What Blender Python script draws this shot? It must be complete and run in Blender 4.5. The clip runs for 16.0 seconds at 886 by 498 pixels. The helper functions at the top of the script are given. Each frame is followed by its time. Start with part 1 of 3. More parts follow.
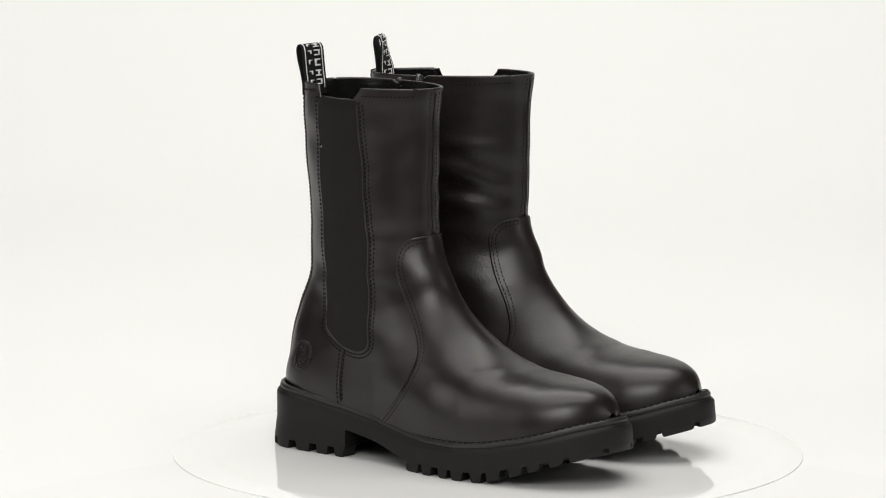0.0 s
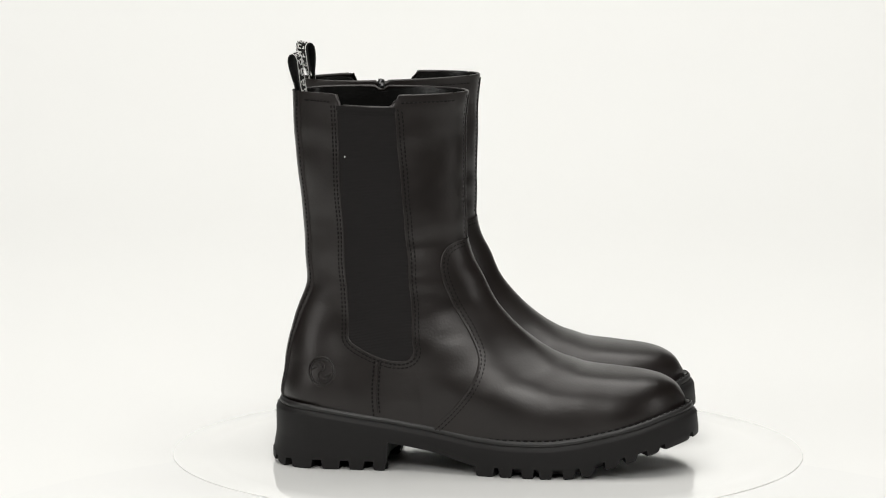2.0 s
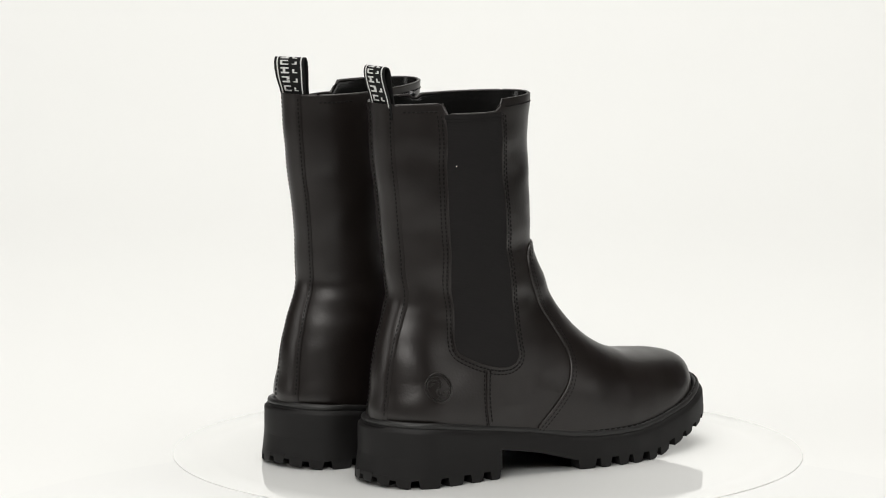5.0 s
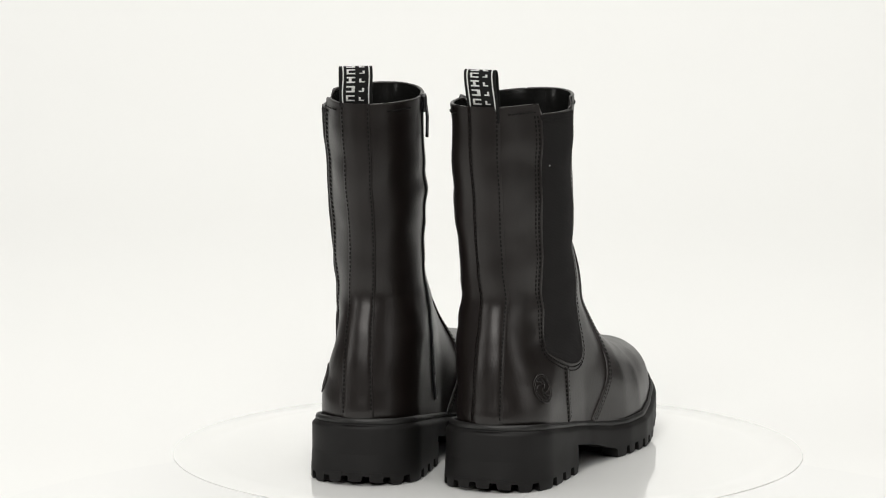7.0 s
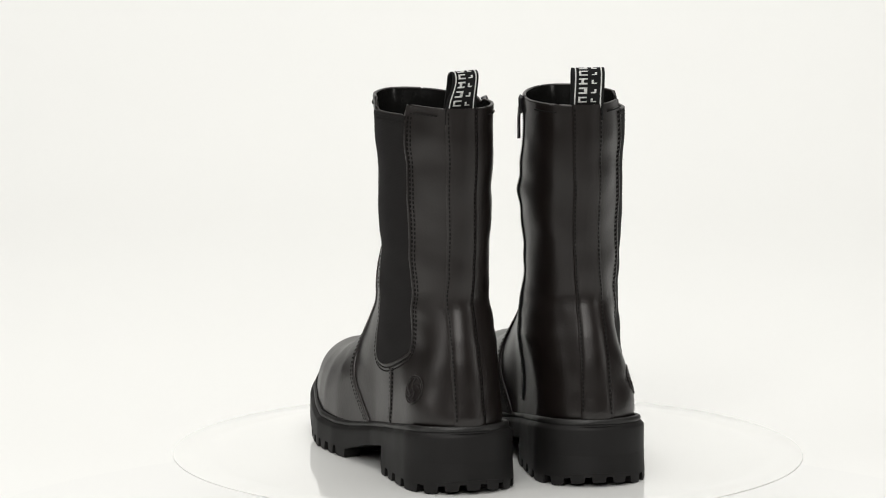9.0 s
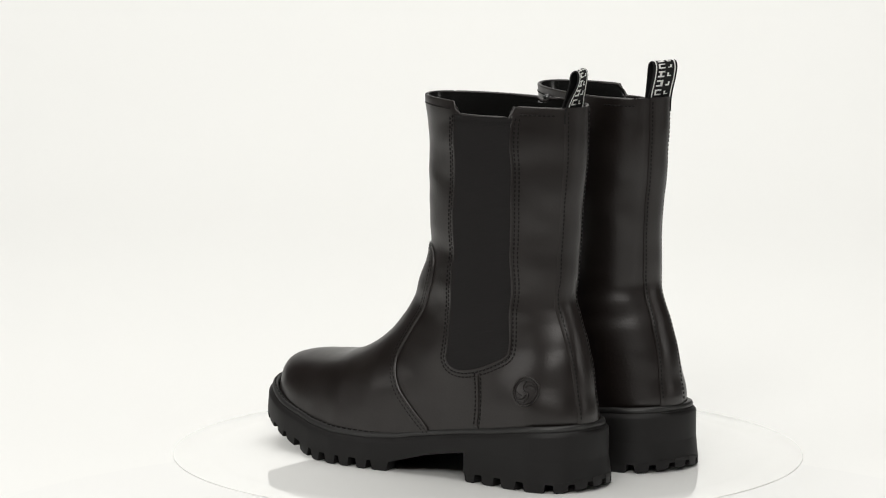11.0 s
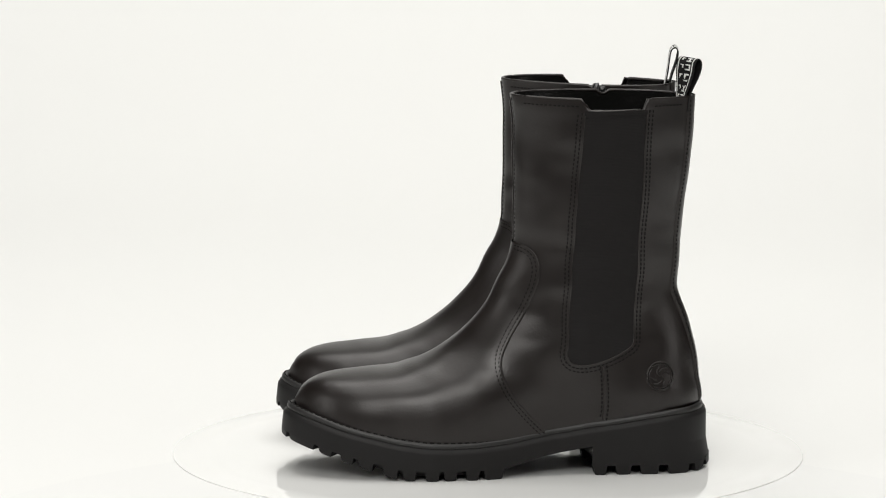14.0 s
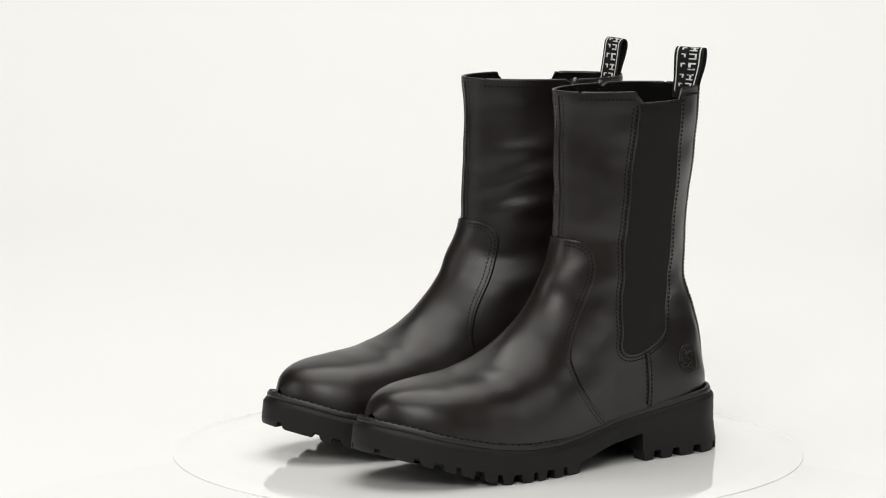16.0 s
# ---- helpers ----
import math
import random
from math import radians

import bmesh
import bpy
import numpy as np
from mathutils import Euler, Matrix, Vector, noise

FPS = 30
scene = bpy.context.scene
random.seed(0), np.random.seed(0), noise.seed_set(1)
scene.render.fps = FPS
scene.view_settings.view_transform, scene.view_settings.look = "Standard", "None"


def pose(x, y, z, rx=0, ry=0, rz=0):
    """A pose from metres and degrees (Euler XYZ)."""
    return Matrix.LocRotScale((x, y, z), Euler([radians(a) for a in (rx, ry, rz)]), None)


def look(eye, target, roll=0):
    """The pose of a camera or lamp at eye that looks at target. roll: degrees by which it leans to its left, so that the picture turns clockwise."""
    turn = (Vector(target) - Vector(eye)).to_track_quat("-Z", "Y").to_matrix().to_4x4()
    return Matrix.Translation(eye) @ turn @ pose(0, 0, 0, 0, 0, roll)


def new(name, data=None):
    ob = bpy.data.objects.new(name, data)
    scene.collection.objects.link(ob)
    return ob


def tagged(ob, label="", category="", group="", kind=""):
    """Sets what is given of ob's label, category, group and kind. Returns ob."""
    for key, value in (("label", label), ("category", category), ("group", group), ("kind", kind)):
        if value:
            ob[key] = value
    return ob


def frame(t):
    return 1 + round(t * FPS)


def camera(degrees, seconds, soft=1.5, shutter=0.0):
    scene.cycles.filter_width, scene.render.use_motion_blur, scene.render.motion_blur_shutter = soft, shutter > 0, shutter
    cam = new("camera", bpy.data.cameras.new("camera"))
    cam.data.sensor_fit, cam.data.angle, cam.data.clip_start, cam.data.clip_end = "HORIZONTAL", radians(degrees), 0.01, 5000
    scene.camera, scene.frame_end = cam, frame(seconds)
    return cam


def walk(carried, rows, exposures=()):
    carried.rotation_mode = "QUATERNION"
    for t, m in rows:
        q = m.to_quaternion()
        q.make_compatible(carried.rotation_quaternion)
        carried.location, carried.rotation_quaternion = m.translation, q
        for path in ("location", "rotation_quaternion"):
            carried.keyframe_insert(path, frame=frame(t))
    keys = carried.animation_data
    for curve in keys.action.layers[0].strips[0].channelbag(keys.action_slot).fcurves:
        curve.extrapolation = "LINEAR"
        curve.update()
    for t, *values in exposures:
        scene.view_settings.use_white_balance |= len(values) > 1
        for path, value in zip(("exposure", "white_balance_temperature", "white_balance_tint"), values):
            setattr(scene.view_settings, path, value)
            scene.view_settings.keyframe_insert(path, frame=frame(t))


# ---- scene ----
# ------------------------------------------------------------ camera
cam = camera(12.44, 16.0, soft=1.1)
EYE = pose(0.0, -2.9, 0.5631, 90 - 8.163, 0, 0.6464) @ pose(0, 0, 0, 0, 0, 0.12)
walk(cam, [(0.0, EYE), (16.0, EYE)])

# ------------------------------------------------------------ light
world = bpy.data.worlds.new("studio_air")
scene.world = world
world.use_nodes = True
world.node_tree.nodes["Background"].inputs[0].default_value = (1.0, 0.98, 0.94, 1)
world.node_tree.nodes["Background"].inputs[1].default_value = 0.06
scene.view_settings.exposure = 0.0


def softbox(name, eye, target, sx, sy, watts, colour=(1.0, 0.985, 0.95)):
    data = bpy.data.lights.new(name, "AREA")
    data.shape, data.size, data.size_y, data.energy, data.color = "RECTANGLE", sx, sy, watts, colour
    ob = new(name, data)
    ob.matrix_world = look(eye, target)
    return ob


softbox("softbox_top", (0.0, -0.25, 2.7), (0, -0.1, 0), 2.6, 2.2, 54)
softbox("softbox_side", (-2.2, -1.0, 1.0), (0, 0, 0.15), 0.8, 1.2, 9)
softbox("softbox_side", (2.2, -1.0, 0.8), (0, 0, 0.1), 0.7, 0.9, 5)
softbox("softbox_front", (-0.3, -2.8, 2.0), (0, -0.1, 0.1), 1.8, 1.1, 50)
softbox("backdrop_light", (0.0, 0.9, 2.9), (0, 2.2, 0.7), 3.0, 0.6, 38)

# ------------------------------------------------------------ materials


def shader(name):
    m = bpy.data.materials.new(name)
    m.use_nodes = True
    return m, m.node_tree.nodes, m.node_tree.links, m.node_tree.nodes["Principled BSDF"]


def coat(name, colour, rough, grain=0.0, grain_size=400.0, vary=0.15, rough_vary=0.08, patch=18.0, metal=0.0, depth=0.0004, big=0.0):
    """A surface with fine relief and uneven colour and gloss, in metres of the thing's own space."""
    m, n, l, p = shader(name)
    tc = n.new("ShaderNodeTexCoord")
    a = n.new("ShaderNodeTexNoise")
    a.inputs["Scale"].default_value, a.inputs["Detail"].default_value = patch, 5
    l.new(tc.outputs["Object"], a.inputs["Vector"])
    ramp = n.new("ShaderNodeMix")
    ramp.data_type = "RGBA"
    ramp.inputs[6].default_value = (*[c * (1 - vary) for c in colour], 1)
    ramp.inputs[7].default_value = (*[min(1, c * (1 + vary)) for c in colour], 1)
    l.new(a.outputs["Fac"], ramp.inputs[0])
    l.new(ramp.outputs[2], p.inputs["Base Color"])
    mr = n.new("ShaderNodeMapRange")
    mr.inputs[1].default_value, mr.inputs[2].default_value = 0.3, 0.7
    mr.inputs[3].default_value, mr.inputs[4].default_value = rough - rough_vary, rough + rough_vary
    l.new(a.outputs["Fac"], mr.inputs[0])
    l.new(mr.outputs[0], p.inputs["Roughness"])
    p.inputs["Metallic"].default_value = metal
    if grain:
        b = n.new("ShaderNodeTexNoise")
        b.inputs["Scale"].default_value, b.inputs["Detail"].default_value = grain_size, 3
        l.new(tc.outputs["Object"], b.inputs["Vector"])
        bump = n.new("ShaderNodeBump")
        bump.inputs["Strength"].default_value, bump.inputs["Distance"].default_value = grain, depth
        l.new(b.outputs["Fac"], bump.inputs["Height"])
        last = bump
        if big:
            c = n.new("ShaderNodeTexNoise")
            c.inputs["Scale"].default_value, c.inputs["Detail"].default_value = 19.0, 1.5
            stretch = n.new("ShaderNodeVectorMath")
            stretch.operation = "MULTIPLY"
            stretch.inputs[1].default_value = (0.8, 0.8, 1.7)
            l.new(tc.outputs["Object"], stretch.inputs[0])
            l.new(stretch.outputs[0], c.inputs["Vector"])
            bump2 = n.new("ShaderNodeBump")
            bump2.inputs["Strength"].default_value, bump2.inputs["Distance"].default_value = big, 0.0045
            l.new(c.outputs["Fac"], bump2.inputs["Height"])
            l.new(bump.outputs["Normal"], bump2.inputs["Normal"])
            last = bump2
        l.new(last.outputs["Normal"], p.inputs["Normal"])
    return m


def woven(name, colour, rough, ribs):
    """Ribbed cloth: fine upright ribs crossed by a weave."""
    m, n, l, p = shader(name)
    tc = n.new("ShaderNodeTexCoord")
    p.inputs["Base Color"].default_value, p.inputs["Roughness"].default_value = (*colour, 1), rough
    p.inputs["Specular IOR Level"].default_value = 0.16
    w = n.new("ShaderNodeTexWave")
    w.bands_direction, w.inputs["Scale"].default_value, w.inputs["Distortion"].default_value = "Z", ribs, 0.6
    w2 = n.new("ShaderNodeTexNoise")
    w2.inputs["Scale"].default_value = 900
    add = n.new("ShaderNodeMath")
    l.new(tc.outputs["Object"], w.inputs["Vector"])
    l.new(tc.outputs["Object"], w2.inputs["Vector"])
    l.new(w.outputs["Fac"], add.inputs[0])
    l.new(w2.outputs["Fac"], add.inputs[1])
    bump = n.new("ShaderNodeBump")
    bump.inputs["Strength"].default_value, bump.inputs["Distance"].default_value = 0.3, 0.0003
    l.new(add.outputs[0], bump.inputs["Height"])
    l.new(bump.outputs["Normal"], p.inputs["Normal"])
    return m


LEATHER = coat("black_leather", (0.0080, 0.0056, 0.0049), 0.36, 0.34, 560, 0.40, 0.055, 30, 0, 0.0003, 0.10)
LINING = coat("black_lining", (0.007, 0.007, 0.0066), 0.18, 0.2, 500, 0.2, 0.06, 25, 0, 0.0004, 0.5)
RUBBER = coat("black_rubber", (0.0090, 0.0083, 0.0082), 0.55, 0.2, 1100, 0.15, 0.06, 30, 0, 0.0003)
WELT = coat("black_welt_rubber", (0.0100, 0.0095, 0.0092), 0.46, 0.15, 700, 0.15, 0.06, 30, 0, 0.0003)
ELASTIC = woven("black_elastic", (0.0135, 0.0125, 0.0125), 0.85, 300)
THREAD = coat("black_thread", (0.0065, 0.0058, 0.0055), 0.75, 0.3, 1500)
for m, level in ((THREAD, 0.22), (RUBBER, 0.24), (LINING, 0.5)):
    m.node_tree.nodes["Principled BSDF"].inputs["Specular IOR Level"].default_value = level
LEATHER.node_tree.nodes["Principled BSDF"].inputs["Specular Tint"].default_value = (1.0, 0.985, 0.98, 1)
TAPE = woven("black_tape", (0.012, 0.012, 0.012), 0.8, 300)
WHITE_THREAD = coat("white_thread", (0.75, 0.75, 0.73), 0.8, 0.3, 1500, 0.06)
METAL = coat("black_metal", (0.09, 0.09, 0.092), 0.3, 0.1, 600, 0.2, 0.06, 40, 1.0)
DISC = coat("white_gloss_acrylic", (0.81, 0.813, 0.80), 0.055, 0.0, 400, 0.01, 0.02, 6)
SHEET = coat("white_sheet", (0.785, 0.788, 0.778), 0.75, 0.05, 60, 0.012, 0.05, 1.3, 0, 0.001)
WALL = coat("dark_grey_wall", (0.10, 0.10, 0.10), 0.8, 0.2, 60, 0.1, 0.05, 2)
PAPER = coat("white_studio_paper", (0.80, 0.803, 0.79), 0.75, 0.05, 60, 0.012, 0.05, 1.3, 0, 0.001)

# ------------------------------------------------------------ mesh helpers


def mesh_object(name, verts, faces, mat, smooth=True, parent=None, label=""):
    me = bpy.data.meshes.new(name)
    me.from_pydata([tuple(v) for v in verts], [], [tuple(f) for f in faces])
    me.materials.append(mat)
    bm = bmesh.new()
    bm.from_mesh(me)
    bmesh.ops.remove_doubles(bm, verts=bm.verts, dist=2e-5)
    bmesh.ops.recalc_face_normals(bm, faces=bm.faces)
    bm.to_mesh(me)
    bm.free()
    me.polygons.foreach_set("use_smooth", [True] * len(me.polygons))
    if not smooth:
        me.set_sharp_from_angle(angle=radians(32))
    ob = new(name, me)
    if parent:
        ob.parent = parent
    if label:
        tagged(ob, label=label)
    return ob


def grid_faces(rows, cols, off=0, wrap=False):
    out = []
    for i in range(rows - 1):
        for j in range(cols if wrap else cols - 1):
            k = (j + 1) % cols
            out.append((off + i * cols + j, off + i * cols + k, off + (i + 1) * cols + k, off + (i + 1) * cols + j))
    return out


def tube(points, radius, sides=6, flat=1.0):
    """Vertices and faces of a rod along points."""
    vs, fs = [], []
    pts = [Vector(p) for p in points]
    for i, p in enumerate(pts):
        d = (pts[min(i + 1, len(pts) - 1)] - pts[max(i - 1, 0)]).normalized()
        a = d.orthogonal().normalized()
        b = d.cross(a)
        for k in range(sides):
            w = 2 * math.pi * k / sides
            vs.append(p + a * radius * math.cos(w) + b * radius * flat * math.sin(w))
    fs = grid_faces(len(pts), sides, 0, True)
    fs.append(tuple(range(sides)))
    fs.append(tuple(range((len(pts) - 1) * sides, len(pts) * sides)))
    return vs, fs


class Heap:
    """Gathers pieces into one mesh."""

    def __init__(self):
        self.v, self.f = [], []

    def add(self, vf):
        o = len(self.v)
        self.v += list(vf[0])
        self.f += [tuple(o + i for i in f) for f in vf[1]]


# ------------------------------------------------------------ the boot's form, as a right boot: x outwards, y to the toe, z up
# front edge, back or bottom edge of each section through the upper
SECTIONS = np.array([
    (0.1374, 0.2658, 0.0118, 0.2640), (0.1356, 0.2400, 0.0130, 0.2350), (0.1352, 0.2100, 0.0162, 0.2050),
    (0.1358, 0.1800, 0.0198, 0.1720), (0.1368, 0.1635, 0.0208, 0.1500), (0.1408, 0.1490, 0.0226, 0.1310),
    (0.1465, 0.1370, 0.0190, 0.1170), (0.1535, 0.1235, 0.0132, 0.1000), (0.1625, 0.1110, 0.0088, 0.0840),
    (0.1735, 0.0993, 0.0066, 0.0670), (0.1865, 0.0889, 0.0058, 0.0450), (0.1965, 0.0824, 0.0300, 0.0430),
    (0.2050, 0.0782, 0.0600, 0.0375), (0.2130, 0.0756, 0.0900, 0.0335), (0.2210, 0.0730, 0.1200, 0.0285),
    (0.2300, 0.0716, 0.1500, 0.0235), (0.2395, 0.0708, 0.1800, 0.0220), (0.2495, 0.0697, 0.2100, 0.0230),
    (0.2595, 0.0688, 0.2350, 0.0272), (0.2690, 0.0672, 0.2550, 0.0322), (0.2775, 0.0645, 0.2700, 0.0358),
    (0.2856, 0.0592, 0.2815, 0.0396), (0.2912, 0.0500, 0.2900, 0.0424)])
NS = len(SECTIONS)


def curve_at(table, u):
    """Catmull-Rom through the rows of table."""
    i = min(max(int(math.floor(u)), 0), len(table) - 2)
    f = u - i
    p0, p1, p2, p3 = (table[min(max(i + k, 0), len(table) - 1)] for k in (-1, 0, 1, 2))
    return 0.5 * (2 * p1 + (p2 - p0) * f + (2 * p0 - 5 * p1 + 4 * p2 - p3) * f * f + (3 * p1 - p0 - 3 * p2 + p3) * f ** 3)


def bow(q, full=2.0):
    q = min(max(q, 0.0), 1.0)
    return max(0.0, 1 - (1 - q) ** full) ** (1 / full)


def ease(a, b, x):
    q = min(max((x - a) / (b - a), 0.0), 1.0)
    return q * q * (3 - 2 * q)


FINE = np.array([curve_at(SECTIONS, u) for u in np.linspace(0, NS - 1, 441)])
BACK_Z = FINE[:201, 3][::-1]
BACK_Y = FINE[:201, 2][::-1]


def back_y(z):
    return float(np.interp(z, BACK_Z, BACK_Y))


def back_reach(m, side):
    """How far from its back edge the boot reaches its full width."""
    return 0.040 + 0.008 * min(1.0, m / 0.12) + 0.054 * m if side > 0 else 0.044 + 0.014 * m


def back_power(m, side):
    """How square the back of the shaft is, more so on the inner side."""
    return 2.0 + (-0.15 if side > 0 else 0.05) * m


def half_width(y, z, a, side=1):
    """Half the upper's width at (y, z), a metres behind or below its front edge."""
    m = ease(0.055, 0.135, z)
    foot = float(np.interp(y, (0, 0.05, 0.08, 0.11, 0.14, 0.17, 0.20, 0.225, 0.25, 0.27, 0.29),
                           (0.0335, 0.0345, 0.0353, 0.0358, 0.0403, 0.0455, 0.0469, 0.0454, 0.0419, 0.0389, 0.0357)))
    shaft = float(np.interp(z, (0.10, 0.135, 0.20, 0.27), (0.0355, 0.0355, 0.0375, 0.0385))) + 0.0003 * side
    w = foot * (1 - m) + shaft * m
    toe = bow((0.2915 - y) / 0.048)
    heel = bow((y - back_y(z)) / back_reach(m, side), back_power(m, side)) if y < 0.125 else 1.0
    front = bow(a / (0.086 * m + (1 - m) * float(np.interp(y, (0.14, 0.20, 0.26, 0.29), (0.082, 0.062, 0.039, 0.022)))), 2.0 + 0.55 * ease(0.17, 0.25, y) * (1 - m))
    # the ankle is drawn in on the outer side, behind the elastic
    pinch = 0.0078 * math.exp(-((z - 0.100) / 0.028) ** 2 - ((y - 0.055) / 0.026) ** 2) if side > 0 else 0.0
    flare = 0.0036 * ease(0.10, 0.262, z) * math.exp(-((y - 0.070) / 0.026) ** 2) if side > 0 else 0.0
    return max(0.0, w * toe * heel * front - pinch * heel + flare)


TWIST = 0.045


def middle(y, z):
    return float(np.interp(y, (0.06, 0.12, 0.20, 0.25, 0.29), (0.0, 0.0, -0.0008, -0.0052, -0.007))) * (1 - ease(0.06, 0.14, z)) + TWIST * (y - 0.06) * ease(0.07, 0.17, z)


def upper_point(u, s, side):
    """A point of the upper: u from the top edge to the toe, s from front (0) to back or sole (1), side +1 outer, -1 inner."""
    ty, tz, by, bz = curve_at(SECTIONS, u)
    y, z = ty + (by - ty) * s, tz + (bz - tz) * s
    a = s * math.hypot(by - ty, bz - tz)
    return Vector((middle(y, z) + side * half_width(y, z, a, side), y, z))


def upper_normal(u, s, side):
    e = 0.004
    s0, s1 = max(s - e, 0.0), min(s + e, 1.0)
    u0, u1 = max(u - 0.05, 0.0), min(u + 0.05, NS - 1.0)
    n = (upper_point(u, s1, side) - upper_point(u, s0, side)).cross(upper_point(u1, s, side) - upper_point(u0, s, side))
    if n.length < 1e-12:
        return Vector((side, 0, 0))
    n.normalize()
    if s < 0.02:
        n.x *= s / 0.02
        n.normalize()
    c = upper_point(u, s, side)
    ty, tz, by, bz = curve_at(SECTIONS, u)
    inside = Vector((middle(c.y, c.z), (ty + by) / 2, (tz + bz) / 2))
    return n if n.dot(c - inside) > 0 else -n


US = np.linspace(0, NS - 1, 441)


def find(y, z):
    """The (u, s) at which the upper passes (y, z), as seen from the side."""
    d = (FINE[:, 2] - FINE[:, 0]) * (z - FINE[:, 1]) - (FINE[:, 3] - FINE[:, 1]) * (y - FINE[:, 0])
    k = np.nonzero(np.sign(d[:-1]) != np.sign(d[1:]))[0]
    if len(k) == 0:
        u = 0.0 if abs(d[0]) < abs(d[-1]) else NS - 1.0
    else:
        i = int(k[0])
        u = float(US[i] + (US[i + 1] - US[i]) * d[i] / (d[i] - d[i + 1]))
    ty, tz, by, bz = curve_at(SECTIONS, u)
    s = ((y - ty) * (by - ty) + (z - tz) * (bz - tz)) / ((by - ty) ** 2 + (bz - tz) ** 2)
    return u, min(max(s, 0.0), 1.0)


def on_upper(y, z, side, lift=0.0):
    u, s = find(y, z)
    return upper_point(u, s, side) + upper_normal(u, s, side) * lift


# the sole's outline and its levels
def sole_half(y):
    w = float(np.interp(y, (0, 0.05, 0.085, 0.11, 0.14, 0.17, 0.20, 0.225, 0.25, 0.27, 0.3),
                        (0.0390, 0.0392, 0.0390, 0.0395, 0.0450, 0.0512, 0.0535, 0.0518, 0.0478, 0.0445, 0.041)))
    return w * bow((0.3005 - y) / 0.05) * bow(y / 0.035)


def sole_middle(y):
    return float(np.interp(y, (0.06, 0.12, 0.20, 0.25, 0.30), (0.0, 0.0, -0.0008, -0.0052, -0.007)))


def sole_top(y):
    return float(np.interp(y, (0, 0.03, 0.046, 0.066, 0.086, 0.106, 0.126, 0.1465, 0.167, 0.187, 0.2065, 0.226, 0.246, 0.265, 0.284, 0.300),
                           (0.0435, 0.0418, 0.0396, 0.0366, 0.0342, 0.0311, 0.0280, 0.0245, 0.0228, 0.0226, 0.0234, 0.0260, 0.0303, 0.0349, 0.0409, 0.0448)))


def sole_tread(y):
    return float(np.interp(y, (0, 0.012, 0.213, 0.222, 0.2305, 0.25, 0.2655, 0.28, 0.302), (0.0030, 0.0, 0.0, 0.0008, 0.0028, 0.0090, 0.0140, 0.0190, 0.0258)))


def lug_height(y):
    return 0.0068 - 0.0024 * ease(0.225, 0.275, y)


def toe_push(y):
    """How much further forward the sole's tread lies than its top edge."""
    return 0.0016 * ease(0.22, 0.30, y)


def outline_ring(n=240):
    """The sole's outline, from the toe along the outer side to the heel and back along the inner side."""
    ys = [0.3005 * (1 + math.cos(math.pi * k / (n // 2))) / 2 for k in range(n // 2 + 1)]
    ring = [(sole_middle(y) + sole_half(y), y) for y in ys]
    ring += [(sole_middle(y) - sole_half(y), y) for y in ys[-2:0:-1]]
    return ring


OUTLINE = outline_ring()
SPAN = [0.0]
for p0, p1 in zip(OUTLINE, OUTLINE[1:] + OUTLINE[:1]):
    SPAN.append(SPAN[-1] + math.dist(p0, p1))
OX = np.array([p[0] for p in OUTLINE + OUTLINE[:1]])
OY = np.array([p[1] for p in OUTLINE + OUTLINE[:1]])


def outline_at(d, inset=0.0):
    """The point d metres along the outline, moved inwards."""
    L = SPAN[-1]
    q = lambda e: np.array((np.interp(e % L, SPAN, OX), np.interp(e % L, SPAN, OY)))
    p, t = q(d), q(d + 0.001) - q(d - 0.001)
    t = t / (np.hypot(*t) + 1e-12)
    return p + np.array((t[1], -t[0])) * inset if (np.array((t[1], -t[0])) @ (np.array((sole_middle(p[1]), min(max(p[1], 0.04), 0.25))) - p)) > 0 else p - np.array((t[1], -t[0])) * inset


def along(y, outer):
    """How far along the outline its outer or inner side passes y."""
    h = len(OUTLINE) // 2
    if outer:
        return float(np.interp(-y, -OY[:h + 1], SPAN[:h + 1]))
    return float(np.interp(y, OY[h:], SPAN[h:len(OY)]))


# ------------------------------------------------------------ the boot's parts


def flip(verts, hand):
    return [(v[0] * hand, v[1], v[2]) for v in verts]


def seam(points, length=0.0018, gap=0.0013, radius=0.00052):
    """Single stitches along a row of points."""
    pts = [Vector(p) for p in points]
    dist = [0.0]
    for a, b in zip(pts, pts[1:]):
        dist.append(dist[-1] + (b - a).length)
    xs, ys, zs = (np.array([p[k] for p in pts]) for k in range(3))
    at = lambda d: Vector((float(np.interp(d, dist, xs)), float(np.interp(d, dist, ys)), float(np.interp(d, dist, zs))))
    heap, d = Heap(), 0.0
    while d + length < dist[-1]:
        heap.add(tube([at(d), at(d + length * 0.15), at(d + length * 0.85), at(d + length)], radius, 5))
        d += length + gap
    return heap


def smooth_line(points, n):
    """A smooth row of n points through a few."""
    t = np.array(points, dtype=float)
    return [curve_at(t, u) for u in np.linspace(0, len(t) - 1, n)]


COLS = 60
SS = [(1 - math.cos(math.pi * k / COLS)) / 2 for k in range(COLS + 1)]
GUSSET_FRONT, GUSSET_BACK, GUSSET_TOP = 0.0905, 0.0470, 0.2570


